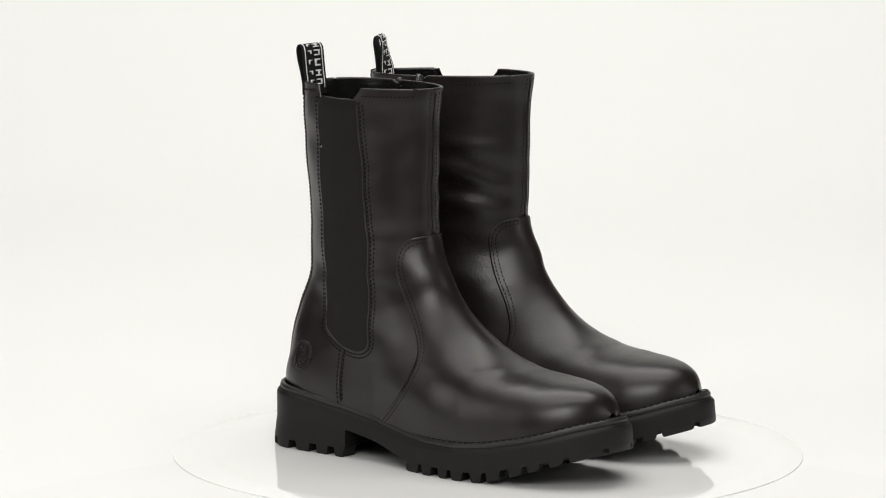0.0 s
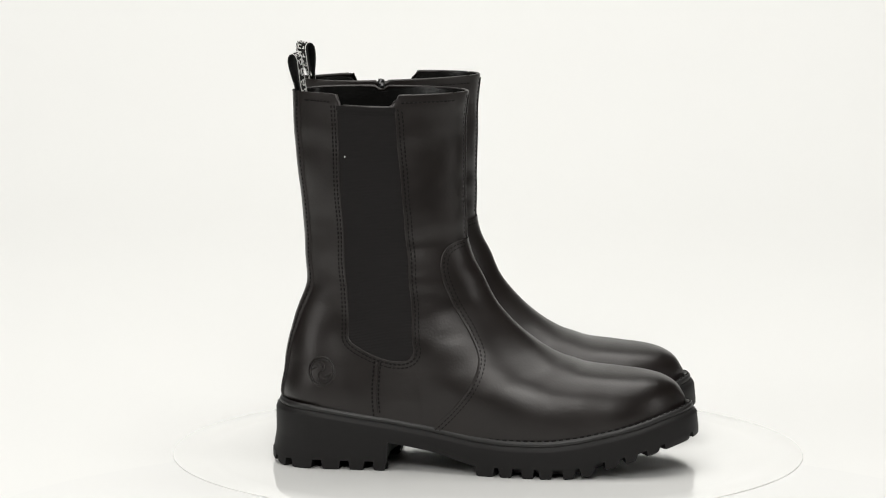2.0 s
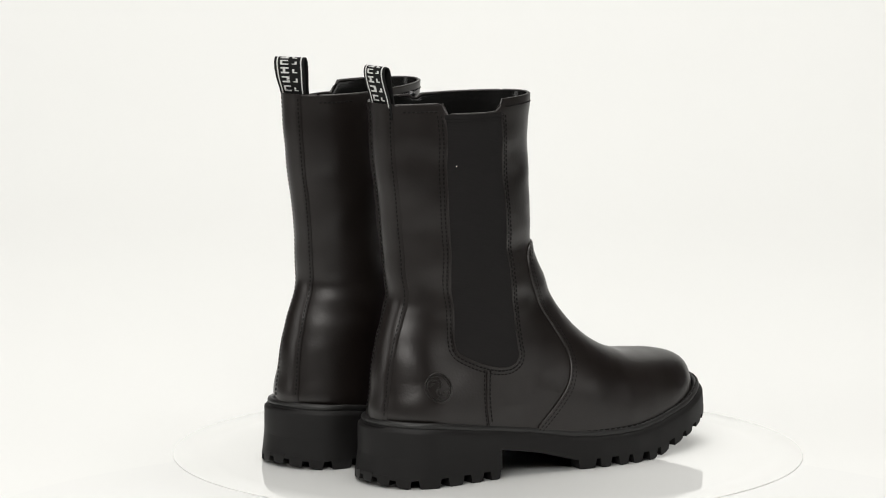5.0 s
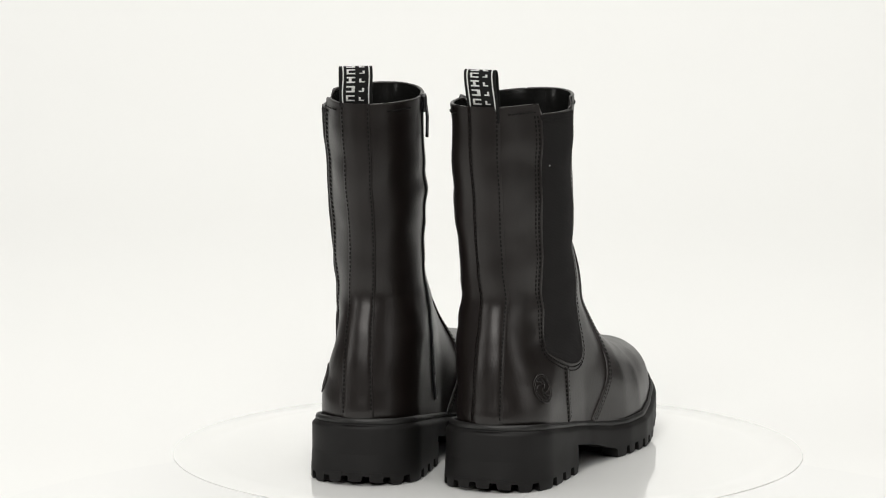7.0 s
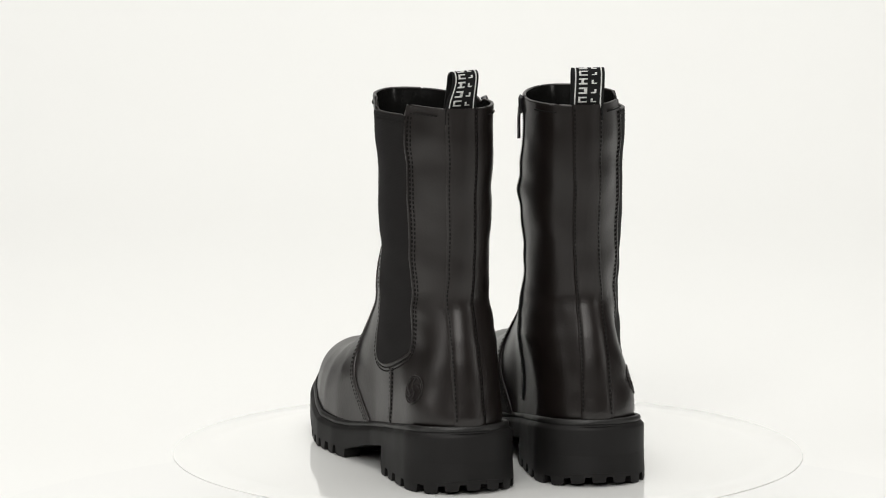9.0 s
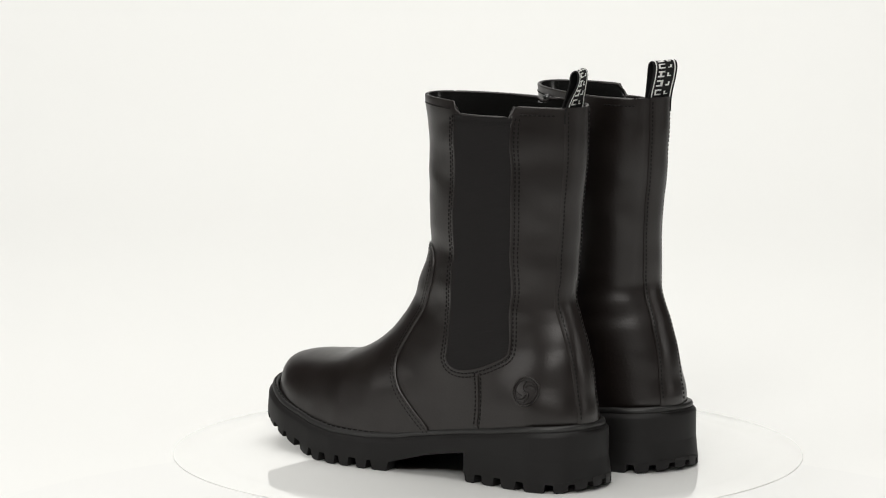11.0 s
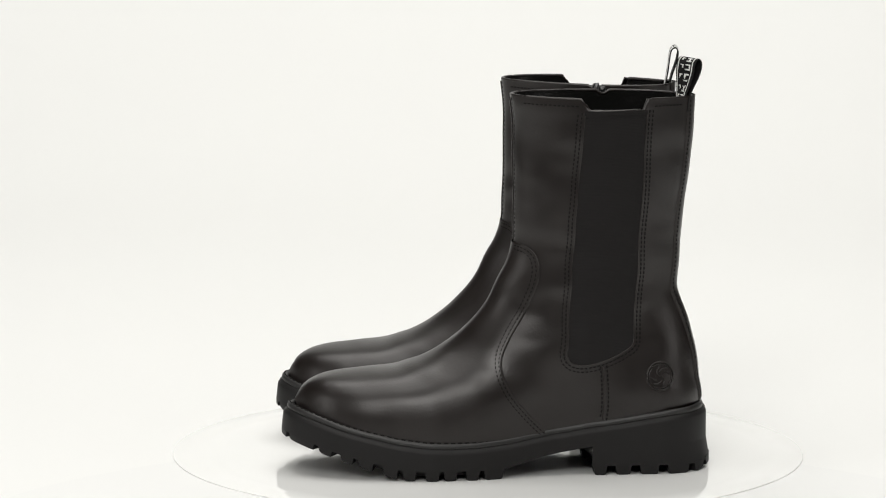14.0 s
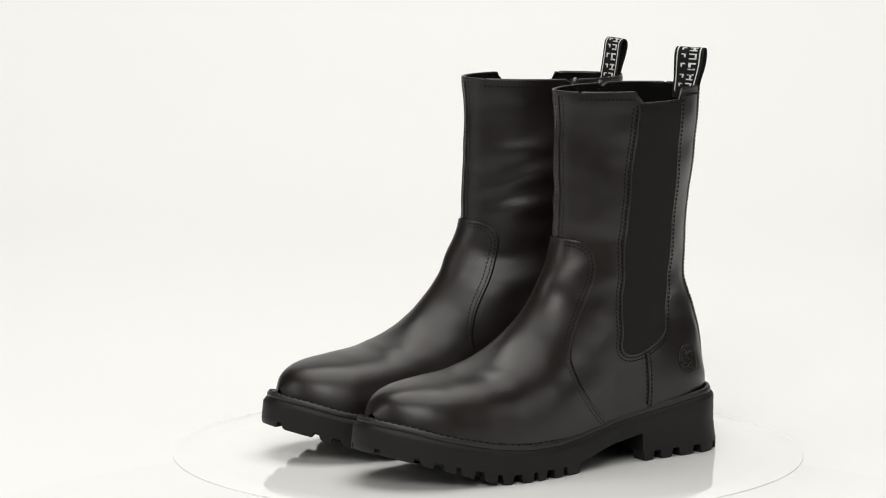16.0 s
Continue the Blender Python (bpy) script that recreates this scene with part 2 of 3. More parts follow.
def top_dip(p, side):
    """The top edge lies lower over the elastic and over the zip."""
    lo, hi = (GUSSET_BACK, GUSSET_FRONT) if side > 0 else (0.0668, 0.0722)
    k = ease(lo - 0.0007, lo + 0.0007, p.y) * (1 - ease(hi - 0.0007, hi + 0.0007, p.y))
    limit = GUSSET_TOP if side > 0 else 0.2625
    if p.z > limit:
        p.z += (limit - p.z) * k
    return p


def wear(p):
    """Slight unevenness of used, soft leather, most at the ankle."""
    k = 0.0008 + 0.0013 * ease(0.12, 0.19, p.z) * ease(0.010, 0.045, p.y) + 0.0018 * math.exp(-((p.z - 0.125) / 0.035) ** 2)
    k *= ease(0.015, 0.06, p.z)
    f = Vector((p.x * 17, p.y * 17, p.z * 34))
    if p.x < 0:
        # soft level folds on the inner side of the shaft
        fold = math.exp(-((p.z - 0.188) / 0.034) ** 2 - ((p.y - 0.098) / 0.030) ** 2)
        fold += 0.6 * math.exp(-((p.z - 0.112) / 0.020) ** 2 - ((p.y - 0.050) / 0.022) ** 2)
        bend = 0.0010 * fold * math.sin(p.z * 290 + p.y * 55 + 1.5 * noise.noise(f))
    else:
        bend = 0.0
    return Vector((bend + (noise.noise(f) + 0.3 * noise.noise(f * 2.3)) * k, noise.noise(f * 1.2 + Vector((5, 1, 2))) * k * 0.5, 0))


def upper_shell(u0, u1, rows, lift=0.0, inner=False):
    """The shell of the upper between two sections, round from the inner back over the front to the outer back."""
    vs = []
    for i in range(rows + 1):
        u = u0 + (u1 - u0) * i / rows
        line = [(s, -1) for s in SS[::-1]] + [(s, 1) for s in SS[1:]]
        for s, side in line:
            p = upper_point(u, s, side)
            if inner:
                p = p - upper_normal(u, s, side) * lift if 0 < s < 1 else p + Vector((0, lift if s == 1 else -lift, 0))
            p = p + wear(p) * (0 if inner else 1)
            vs.append(top_dip(p, side))
    return vs, grid_faces(rows + 1, 2 * COLS + 1)


VAMP_EDGE = [(0.1374, 0.1625), (0.1300, 0.1608), (0.1240, 0.1562), (0.1214, 0.1482), (0.1232, 0.1360), (0.1306, 0.1185),
             (0.1430, 0.0980), (0.1502, 0.0800), (0.1462, 0.0630), (0.1335, 0.0465), (0.1180, 0.0310)]
VAMP_LINE = smooth_line(VAMP_EDGE, 90)
VAMP_US = [find(y, z) for y, z in VAMP_LINE]


VAMP_RISE = []
for pair in VAMP_US:
    if not VAMP_RISE or pair[0] > VAMP_RISE[-1][0] + 0.01:
        VAMP_RISE.append(pair)
VAMP_RISE.append((VAMP_RISE[-1][0] + 0.35, 1.0))


def vamp_reach(u):
    """How far round the vamp reaches at the section u."""
    return float(np.interp(u, [a for a, b in VAMP_RISE], [b for a, b in VAMP_RISE]))


def vamp_shell(lift):
    u0 = VAMP_US[0][0] + 0.002
    us = [u0 + (NS - 1.001 - u0) * (i / 110) ** 1.25 for i in range(111)]
    n = 30
    vs = []
    for u in us:
        r = vamp_reach(u)
        b = ease(0.35, 1.0, r)
        cols = [r * (b * (1 - math.cos(math.pi * k / n)) / 2 + (1 - b) * (k / n) ** 1.3) for k in range(n + 1)]
        row = []
        for side in (-1, 1):
            half = []
            for s in cols:
                p = upper_point(u, s, side)
                half.append(p + wear(p) + upper_normal(u, s, side) * lift)
            p = upper_point(u, r, side)
            half.append(p + wear(p) - upper_normal(u, r, side) * 0.0006)
            row += half[::-1] if side < 0 else half[1:]
        vs += row
    return vs, grid_faces(len(us), 2 * (n + 2) - 1)


def patch(lines, side, lift, rim=True):
    """A sheet laid on the upper, from rows of (y, z)."""
    vs = []
    rows, cols = len(lines), len(lines[0])
    for i, line in enumerate(lines):
        for j, (y, z) in enumerate(line):
            edge = rim and (i in (0, rows - 1) or j in (0, cols - 1))
            p = on_upper(y, z, side)
            n = upper_normal(*find(y, z), side)
            vs.append(p + wear(p) + n * (-0.0006 if edge else lift))
    return vs, grid_faces(rows, cols)


def strip(line, width, side, lift):
    """A band of leather laid along a line of (y, z) on the upper."""
    pts = [np.array(p) for p in line]
    rows = []
    for i, p in enumerate(pts):
        t = pts[min(i + 1, len(pts) - 1)] - pts[max(i - 1, 0)]
        t = t / (np.hypot(*t) + 1e-12)
        nrm = np.array((t[1], -t[0]))
        rows.append([p + nrm * width * k for k in (-0.5, -0.46, -0.2, 0.2, 0.46, 0.5)])
    return patch(rows, side, lift)


def row_on(line, side, lift, shift=0.0):
    """Places on the upper along a line of (y, z), moved sideways by shift."""
    pts = [np.array(p) for p in line]
    out = []
    for i, p in enumerate(pts):
        t = pts[min(i + 1, len(pts) - 1)] - pts[max(i - 1, 0)]
        t = t / (np.hypot(*t) + 1e-12)
        q = p + np.array((t[1], -t[0])) * shift
        w = on_upper(q[0], q[1], side)
        out.append(w + wear(w) + upper_normal(*find(q[0], q[1]), side) * lift)
    return out


def gusset_back(z):
    return float(np.interp(z, (0.09, 0.257), (0.0560, 0.0470)))


def gusset_front(z):
    return float(np.interp(z, (0.08, 0.257), (0.1055, 0.0905)))


GUSSET_OUTLINE = ([(gusset_back(z), z) for z in np.linspace(0.2570, 0.0960, 40)]
                  + [tuple(p) for p in smooth_line([(0.0560, 0.0925), (0.0588, 0.0888), (0.0685, 0.0836), (0.0785, 0.0797), (0.0895, 0.0774), (0.0985, 0.0780), (0.1040, 0.0816), (0.1055, 0.0870)], 30)]
                  + [(gusset_front(z), z) for z in np.linspace(0.0900, 0.2570, 40)])


def gusset_bottom(y):
    return float(np.interp(y, (0.0560, 0.0590, 0.0685, 0.0785, 0.0895, 0.0985, 0.1040, 0.1055), (0.0925, 0.0888, 0.0836, 0.0797, 0.0774, 0.0780, 0.0816, 0.0870)))


def gusset_sheet(lift):
    rows = []
    for i in range(41):
        f = i / 40
        line = []
        for j in range(15):
            g = j / 14
            yb = 0.0560 + (0.1055 - 0.0560) * g
            zb = gusset_bottom(yb)
            y = 0.0470 + (0.0905 - 0.0470) * g
            line.append((y + (yb - y) * f, 0.2570 + (zb - 0.2570) * f))
        rows.append(line)
    return patch(rows, 1, lift, rim=False)


def back_strip_half(z):
    return float(np.interp(z, (0.045, 0.13, 0.265), (0.0118, 0.0098, 0.0112)))


def back_point(x, z, lift):
    """A place on the back of the boot, x from its middle line."""
    y = back_y(z)
    m = ease(0.055, 0.135, z)
    w = float(np.interp(z, (0.05, 0.10, 0.135, 0.2, 0.27), (0.0335, 0.035, 0.0355, 0.0375, 0.0388)))
    side = 1 if x > 0 else -1
    e = back_power(m, side)
    q = 1 - max(0.0, 1 - (abs(x) / w) ** e) ** (1 / e)
    y += q * back_reach(m, side)
    p = Vector((middle(y, z) + x, y, z))
    return p + wear(p) + Vector((x / w * lift * 0.6, -lift, 0))


def back_strip():
    vs = []
    zs = np.linspace(0.0455, 0.2652, 60)
    for z in zs:
        h = back_strip_half(z)
        for k in (-1.0, -0.97, -0.6, -0.2, 0.2, 0.6, 0.97, 1.0):
            vs.append(back_point(h * k, z, -0.0006 if abs(k) == 1 else 0.0011 + 0.0003 * (1 - abs(k))))
    return vs, grid_faces(len(zs), 8)


def loop_path(n=26):
    """The pull loop from outside the back edge over its top to the inside, in (y, z)."""
    pts = [(0.0165, 0.2540), (0.0160, 0.2620), (0.0142, 0.2700), (0.0114, 0.2785), (0.0098, 0.2862), (0.0112, 0.2900), (0.0140, 0.2878),
           (0.0152, 0.2800), (0.0166, 0.2700), (0.0180, 0.2620), (0.0184, 0.2540)]
    return smooth_line(pts, n)


def pull_loop(half=0.0114, thick=0.0009):
    path = loop_path()
    vs, n = [], len(path)
    for i, p in enumerate(path):
        t = path[min(i + 1, n - 1)] - path[max(i - 1, 0)]
        t = t / np.hypot(*t)
        nrm = np.array((-t[1], t[0]))
        for x, o in ((-half, thick), (half, thick), (half, 0), (-half, 0)):
            q = p + nrm * o
            vs.append((x, q[0], q[1]))
    return vs, grid_faces(n, 4, 0, True) + [(0, 1, 2, 3), tuple((n - 1) * 4 + k for k in range(4))]


def loop_bar(x0, x1, d0, d1, lift=0.0010):
    """A woven bar on the loop, from d0 to d1 along it."""
    path = loop_path(80)
    vs = []
    steps = max(2, int((d1 - d0) * 60) + 2)
    for k in range(steps):
        u = d0 + (d1 - d0) * k / (steps - 1)
        i = min(int(u * 79), 78)
        p = path[i] + (path[i + 1] - path[i]) * (u * 79 - i)
        t = path[i + 1] - path[i]
        t = t / np.hypot(*t)
        nrm = np.array((-t[1], t[0]))
        for x, o in ((x0, lift + 0.0002), (x1, lift + 0.0002), (x1, lift - 0.0004), (x0, lift - 0.0004)):
            q = p + nrm * o
            vs.append((x, q[0], q[1]))
    return vs, grid_faces(steps, 4, 0, True) + [(0, 1, 2, 3), tuple((steps - 1) * 4 + j for j in range(4))]


def under(y):
    """The underside of the long slab, above the lugs."""
    return float(np.interp(y, (0, 0.088, 0.0935, 0.12, 0.140, 0.150), (0.0215, 0.0205, 0.0195, 0.0150, 0.0095, 0.0068))) if y < 0.15 else sole_tread(y) + lug_height(y)


def sole_body():
    heap = Heap()
    n = 220
    L = SPAN[-1]
    ds = [L * k / n for k in range(n)]

    # long slab: side wall from the top edge to the underside
    levels = ((0.007, 1.0, -0.0010), (0.0032, 1.0, -0.0004), (0.0024, 1.0, -0.0007), (0.0003, 1.0, -0.0030), (0.0, 1.0, -0.0042), (0.0, 0.45, 0), (0.0, 0.0, 0.0), (0.0010, 0.0, 0.0))
    vs = []
    for inset, f, dz in levels:
        for d in ds:
            x, y = outline_at(d, inset)
            y0 = outline_at(d)[1]
            z = under(y0) + (sole_top(y0) - under(y0)) * f + dz
            vs.append((x, y + toe_push(y0) * (sole_top(y0) - z) / (sole_top(y0) - under(y0)), z))
    heap.add((vs, grid_faces(len(levels), n, 0, True)))
    for lift, inset in (("top", 0.006), ("under", 0.0012)):
        vs, rows = [], []
        for k in range(81):
            y = 0.0008 + (0.2995 - 0.0008) * (1 - math.cos(math.pi * k / 80)) / 2
            h = max(sole_half(y) - inset * 0.7, 0.0005)
            z = sole_top(y) - 0.0012 if lift == "top" else under(y) + 0.0003
            for q in (-1, -0.5, 0, 0.5, 1):
                vs.append((sole_middle(y) + h * q, y + (toe_push(y) if lift == "under" else 0), z))
        heap.add((vs, grid_faces(81, 5)))
    # core of the tread, set in from the lugs
    vs = []
    for k in range(41):
        y = 0.158 + (0.284 - 0.158) * k / 40
        h = max(sole_half(y) - 0.009, 0.004)
        for x, z in ((-h, 0.008), (-h, 0.0026), (h, 0.0026), (h, 0.008)):
            vs.append((sole_middle(y) + x, y, sole_tread(y) + z))
    heap.add((vs, grid_faces(41, 4) + [(0, 1, 2, 3), (160, 161, 162, 163)]))
    return heap


HEEL_FRONT = 0.0865


def heel_block():
    """The block heel down to the lugs, slightly flared."""
    ring = [(x, y) for x, y in OUTLINE if y <= HEEL_FRONT]
    ring = [(sole_middle(HEEL_FRONT) + sole_half(HEEL_FRONT), HEEL_FRONT)] + ring + [(sole_middle(HEEL_FRONT) - sole_half(HEEL_FRONT), HEEL_FRONT)]
    front = [(sole_half(HEEL_FRONT) * k, HEEL_FRONT - 0.004 * (1 - k * k)) for k in (-0.75, -0.4, 0.0, 0.4, 0.75)]
    ring += front
    vs = []
    for f, flare in ((0.0, 1.0), (0.3, 1.0035), (0.7, 1.008), (1.0, 1.012)):
        for x, y in ring:
            top = under(y)
            yy = y - 0.2 * (flare - 1) * (1 - ease(0.0, 0.045, y))
            vs.append((x * flare, yy, top + (0.0066 - 0.0024 * (1 - ease(0.0, 0.022, y)) + sole_tread(y) - top) * f))
    n = len(ring)
    faces = grid_faces(4, n, 0, True)
    mid = len(vs)
    vs.append((0, 0.045, 0.0030))
    faces += [(3 * n + k, 3 * n + (k + 1) % n, mid) for k in range(n)]
    return vs, faces


def lug(d0, d1, depth, flare=1.0):
    """One tread block under the edge of the sole, from d0 to d1 along the outline."""
    n = max(2, int(abs(d1 - d0) / 0.003) + 1)
    vs = []
    for k in range(n + 1):
        d = d0 + (d1 - d0) * k / n
        trim = 0.0005 if k in (0, n) else 0.0
        # the ends slant: narrower at the ground than at the root
        pull = math.copysign(0.0011, d1 - d0) * ((k == 0) - (k == n))
        outer, inner = outline_at(d), outline_at(d, depth)
        y0 = outline_at(d)[1]
        z = sole_tread(y0)
        tall = lug_height(y0) + 0.0001
        for p, q in ((outer, tall), (outline_at(d + pull), 0.0010), (outline_at(d + pull, 0.0006), 0.0), (outline_at(d + pull, depth), 0.0), (inner, tall)):
            x, y = p
            if y0 < 0.09:
                x, y = x * flare, y - 0.2 * (flare - 1) * (1 - ease(0.0, 0.045, y))
            else:
                y += toe_push(y0)
            vs.append((x, y, z + q + trim * (q == 0.0)))
    return vs, grid_faces(n + 1, 5, 0, True) + [(0, 1, 2, 3, 4), tuple(n * 5 + k for k in range(5))]


def welt_ring():
    """The rolled rim between upper and sole."""
    n, m = 220, 8
    vs = []
    for k in range(n):
        d = SPAN[-1] * k / n
        y0 = outline_at(d)[1]
        for j in range(m):
            w = 2 * math.pi * j / m
            x, y = outline_at(d, 0.0047 - 0.0024 * math.cos(w))
            vs.append((x, y, sole_top(y0) + 0.0008 + 0.0027 * math.sin(w)))
    return vs, grid_faces(n, m, 0, True) + [((n - 1) * m + j, (n - 1) * m + (j + 1) % m, (j + 1) % m, j) for j in range(m)]


def swirl(cy, cz, radius):
    """The stamped round mark: two rims and a double curl inside."""
    heap = Heap()

    def line(points, t):
        heap.add(tube(row_on(points, 1, 0.0003), t, 6))

    for r, t in ((1.0, 0.00070), (0.84, 0.00045)):
        line([(cy + radius * r * math.cos(2 * math.pi * k / 40), cz + radius * r * math.sin(2 * math.pi * k / 40)) for k in range(41)], t)
    for turn in (0.0, math.pi):
        for offset, start, reach in ((0.0, 0.04, 0.70), (0.75, 0.26, 0.74), (1.45, 0.40, 0.72)):
            curl = []
            for q in np.linspace(start, reach, 14):
                w = turn + offset + 2.2 * q
                curl.append((cy + radius * q * math.cos(w), cz + radius * q * math.sin(w)))
            line(curl, 0.00062)
    return heap.v, heap.f


def zip_line(z0=0.045, z1=0.262):
    return [(float(np.interp(z, (0.045, 0.10, 0.262), (0.094, 0.080, 0.069))), z) for z in np.linspace(z1, z0, 70)]


def make_boot(hand, lean, tip, spread, square, loop_turn):
    boot = tagged(new("ankle_boot"), "polished black leather chelsea boot with chunky lug sole", "boot", "pair of boots")

    def settled(q):
        """How this boot's soft shaft stands: its lean, the height of its front, its length and its squarer inner back."""
        x, y, z = q[0], q[1], q[2]
        inner = square * min(x + 0.0145, 0.0)
        bulge = 0.45 * inner * ease(0.06, 0.10, z) * (1 - ease(0.20, 0.25, z))
        forward = spread * (y - 0.015) * ease(0.08, 0.24, z) + inner * (1 - ease(0.018, 0.075, y)) * ease(0.09, 0.15, z)
        return x + lean * max(0.0, z - 0.05) + bulge, y + forward, z + tip * (y - 0.02) * ease(0.12, 0.26, z)

    def part(name, vf, mat, parent=boot, label="", smooth=True):
        v, f = (vf.v, vf.f) if isinstance(vf, Heap) else vf
        v = [settled(q) for q in v]
        return mesh_object(name, flip(v, hand), f, mat, smooth, parent, label)

    upper = part("upper", upper_shell(0, NS - 1, 230), LEATHER, label="smooth black leather upper")
    lining = part("lining", upper_shell(0.0, 5.0, 40, 0.0026, True), LINING, label="shiny black lining inside the shaft")
    # rolled top edge
    rim_pts = []
    for s, side in [(s, -1) for s in SS[::-1]] + [(s, 1) for s in SS[1:]]:
        p = upper_point(0, s, side)
        n = upper_normal(0, s, side) if 0 < s < 1 else Vector((0, 1 if s == 0 else -1, 0))
        rim_pts.append(top_dip(p + wear(p), side) - n * 0.0012 - Vector((0, 0, 0.0004)))
    part("top_binding", tube(rim_pts + rim_pts[:1], 0.0013, 8), LEATHER, upper)
    # insole deep inside
    ins = []
    for i in range(24):
        y = 0.040 + 0.085 * i / 23
        for q in (-1, -0.4, 0.4, 1):
            ins.append((q * min(half_width(y, 0.10, 0.05), 0.017), y, 0.118))
    part("insole", (ins, grid_faces(24, 4)), LINING)
    vamp = part("vamp", vamp_shell(0.0013), LEATHER, label="black leather vamp over the toe")
    for side in (1, -1):
        for off in (0.0022, 0.0047):
            part("stitching", seam(row_on(VAMP_LINE[3:], side, 0.0011, off * (-1))), THREAD, vamp)
    # elastic with its stitched surround
    gusset = part("elastic_gusset", gusset_sheet(0.0004), ELASTIC, label="matt black ribbed elastic side panel")
    part("gusset_border", strip(GUSSET_OUTLINE, 0.0016, 1, 0.0007), LEATHER, gusset)
    for off in (0.0018, 0.0043):
        part("stitching", seam(row_on(GUSSET_OUTLINE, 1, 0.0001, off)), THREAD, upper)
    for z in (0.2542, 0.2522):
        part("stitching", tube(row_on([(y, z) for y in np.linspace(gusset_back(z) + 0.001, gusset_front(z) - 0.001, 20)], 1, 0.0003), 0.00035, 5), THREAD, gusset)
    if hand > 0:
        c = on_upper(0.0545, 0.2215, 1, 0.0008)
        part("lint", tube([c - Vector((0, 0, 0.0004)), c + Vector((0.0002, 0.0002, 0.0005))], 0.00035, 6), WHITE_THREAD, gusset, "tiny white speck of lint")
    side_seam = [tuple(p) for p in smooth_line([(0.0785, 0.0770), (0.0775, 0.066), (0.0773, 0.052), (0.0785, 0.0385)], 24)]
    part("side_seam", strip(side_seam, 0.0018, 1, 0.0009), LEATHER, upper)
    for off in (-0.0022, 0.0024):
        part("stitching", seam(row_on(side_seam, 1, 0.0002, off)), THREAD, upper)
    # front seam of the shaft

    def front_place(z, x):
        ty = float(np.interp(z, FINE[:201, 1][::-1], FINE[:201, 0][::-1]))
        a = 0.086 * (1 - (1 - (abs(x) / 0.0385) ** 2) ** 0.5)
        p = Vector((middle(ty, z) + x, ty - a, z))
        return p + wear(p)

    zs = np.linspace(0.2635, 0.163, 60)
    part("front_seam", tube([front_place(z, 0.0) for z in zs], 0.0009, 6), LEATHER, upper)
    for x in (-0.0042, 0.0042):
        part("stitching", seam([front_place(z, x) for z in zs], radius=0.0003), THREAD, upper)
    for side in (1, -1):
        edge = [top_dip(upper_point(0, s, side), side) + upper_normal(0, s, side) * 0.0001 - Vector((0, 0, 0.0048)) for s in np.linspace(0.06, 0.36, 24)]
        part("stitching", seam(edge), THREAD, upper)
        edge = [upper_point(0, s, side) + upper_normal(0, s, side) * 0.0001 - Vector((0, 0, 0.0048)) for s in np.linspace(0.76, 0.93, 18)]
        part("stitching", seam(edge), THREAD, upper)
    strip_back = part("back_strip", back_strip(), LEATHER, label="black leather strip down the heel")
    for q in (-1, 1):
        part("stitching", seam([back_point(q * (back_strip_half(z) - 0.0017), z, 0.0011) for z in np.linspace(0.262, 0.05, 80)]), THREAD, strip_back)
    # pull loop with woven marks

    def turned_loop(vf):
        """The loop twists towards its top."""
        out = []
        for q in vf[0]:
            w = radians(loop_turn) * (0.25 + 0.75 * ease(0.262, 0.284, q[2]))
            x, y = q[0], q[1] - 0.0150
            out.append((middle(0.013, 0.26) + x * math.cos(w) - y * math.sin(w), 0.0150 + 0.00010 * abs(loop_turn) + x * math.sin(w) + y * math.cos(w), q[2]))
        return out, vf[1]

    loop = part("pull_loop", turned_loop(pull_loop()), TAPE, label="black woven pull loop with white woven marks", smooth=False)
    for x in (-0.0090, 0.0090):
        part("woven_edge", turned_loop(loop_bar(x - 0.0004, x + 0.0004, 0.06, 0.94)), WHITE_THREAD, loop)
    d, k = 0.08, 0
    while d < 0.88:
        # tall marks: two strokes and a joining one, in turn upright or slanted
        x0, x1 = -0.0066, -0.0006
        marks = [(x0, x1, d, d + 0.012), (x0, x1, d + 0.040, d + 0.052)]
        marks.append(((x0 + 0.0016, x0 + 0.0034, d + 0.010, d + 0.042), (x0, x0 + 0.0014, d + 0.010, d + 0.042), (x0 + 0.0038, x1, d + 0.010, d + 0.042))[k % 3])
        # low marks beside them
        marks += [(0.0022, 0.0058, d + 0.004, d + 0.013), (0.0022 if k % 2 else 0.0044, 0.0036 if k % 2 else 0.0058, d + 0.013, d + 0.036)]
        for m in marks:
            part("woven_mark", turned_loop(loop_bar(min(hand * m[0], hand * m[1]), max(hand * m[0], hand * m[1]), m[2], m[3])), WHITE_THREAD, loop)
        d, k = d + 0.078, k + 1
    # zip on the inner side
    zl = zip_line()
    zipper = part("zip_tape", strip(zl, 0.0090, -1, 0.0008), TAPE, label="black zip on the inner side")
    teeth = Heap()
    row = row_on(zl, -1, 0.0008)
    for a, b in zip(row, row[1:]):
        for f in (0.0, 0.5):
            c = a + (b - a) * f
            teeth.add(tube([c + Vector((0, -0.0021, 0)), c + Vector((0, 0.0021, 0))], 0.00045, 5))
    part("zip_teeth", teeth, METAL, zipper)
    top = row[0] + Vector((0.0002, 0, -0.0008))
    part("zip_slider", tube([top + Vector((0, 0, 0.0048)), top + Vector((-0.001, 0, 0.003)), top + Vector((-0.001, 0, -0.004)), top + Vector((0, 0, -0.007))], 0.0027, 8, 0.7), METAL, zipper)
    pull = top + Vector((-0.0024, 0, -0.003))
    part("zip_pull", tube([pull, pull + Vector((-0.0008, -0.0008, -0.008)), pull + Vector((-0.0006, -0.0022, -0.022))], 0.0016, 6, 0.6), METAL, zipper)
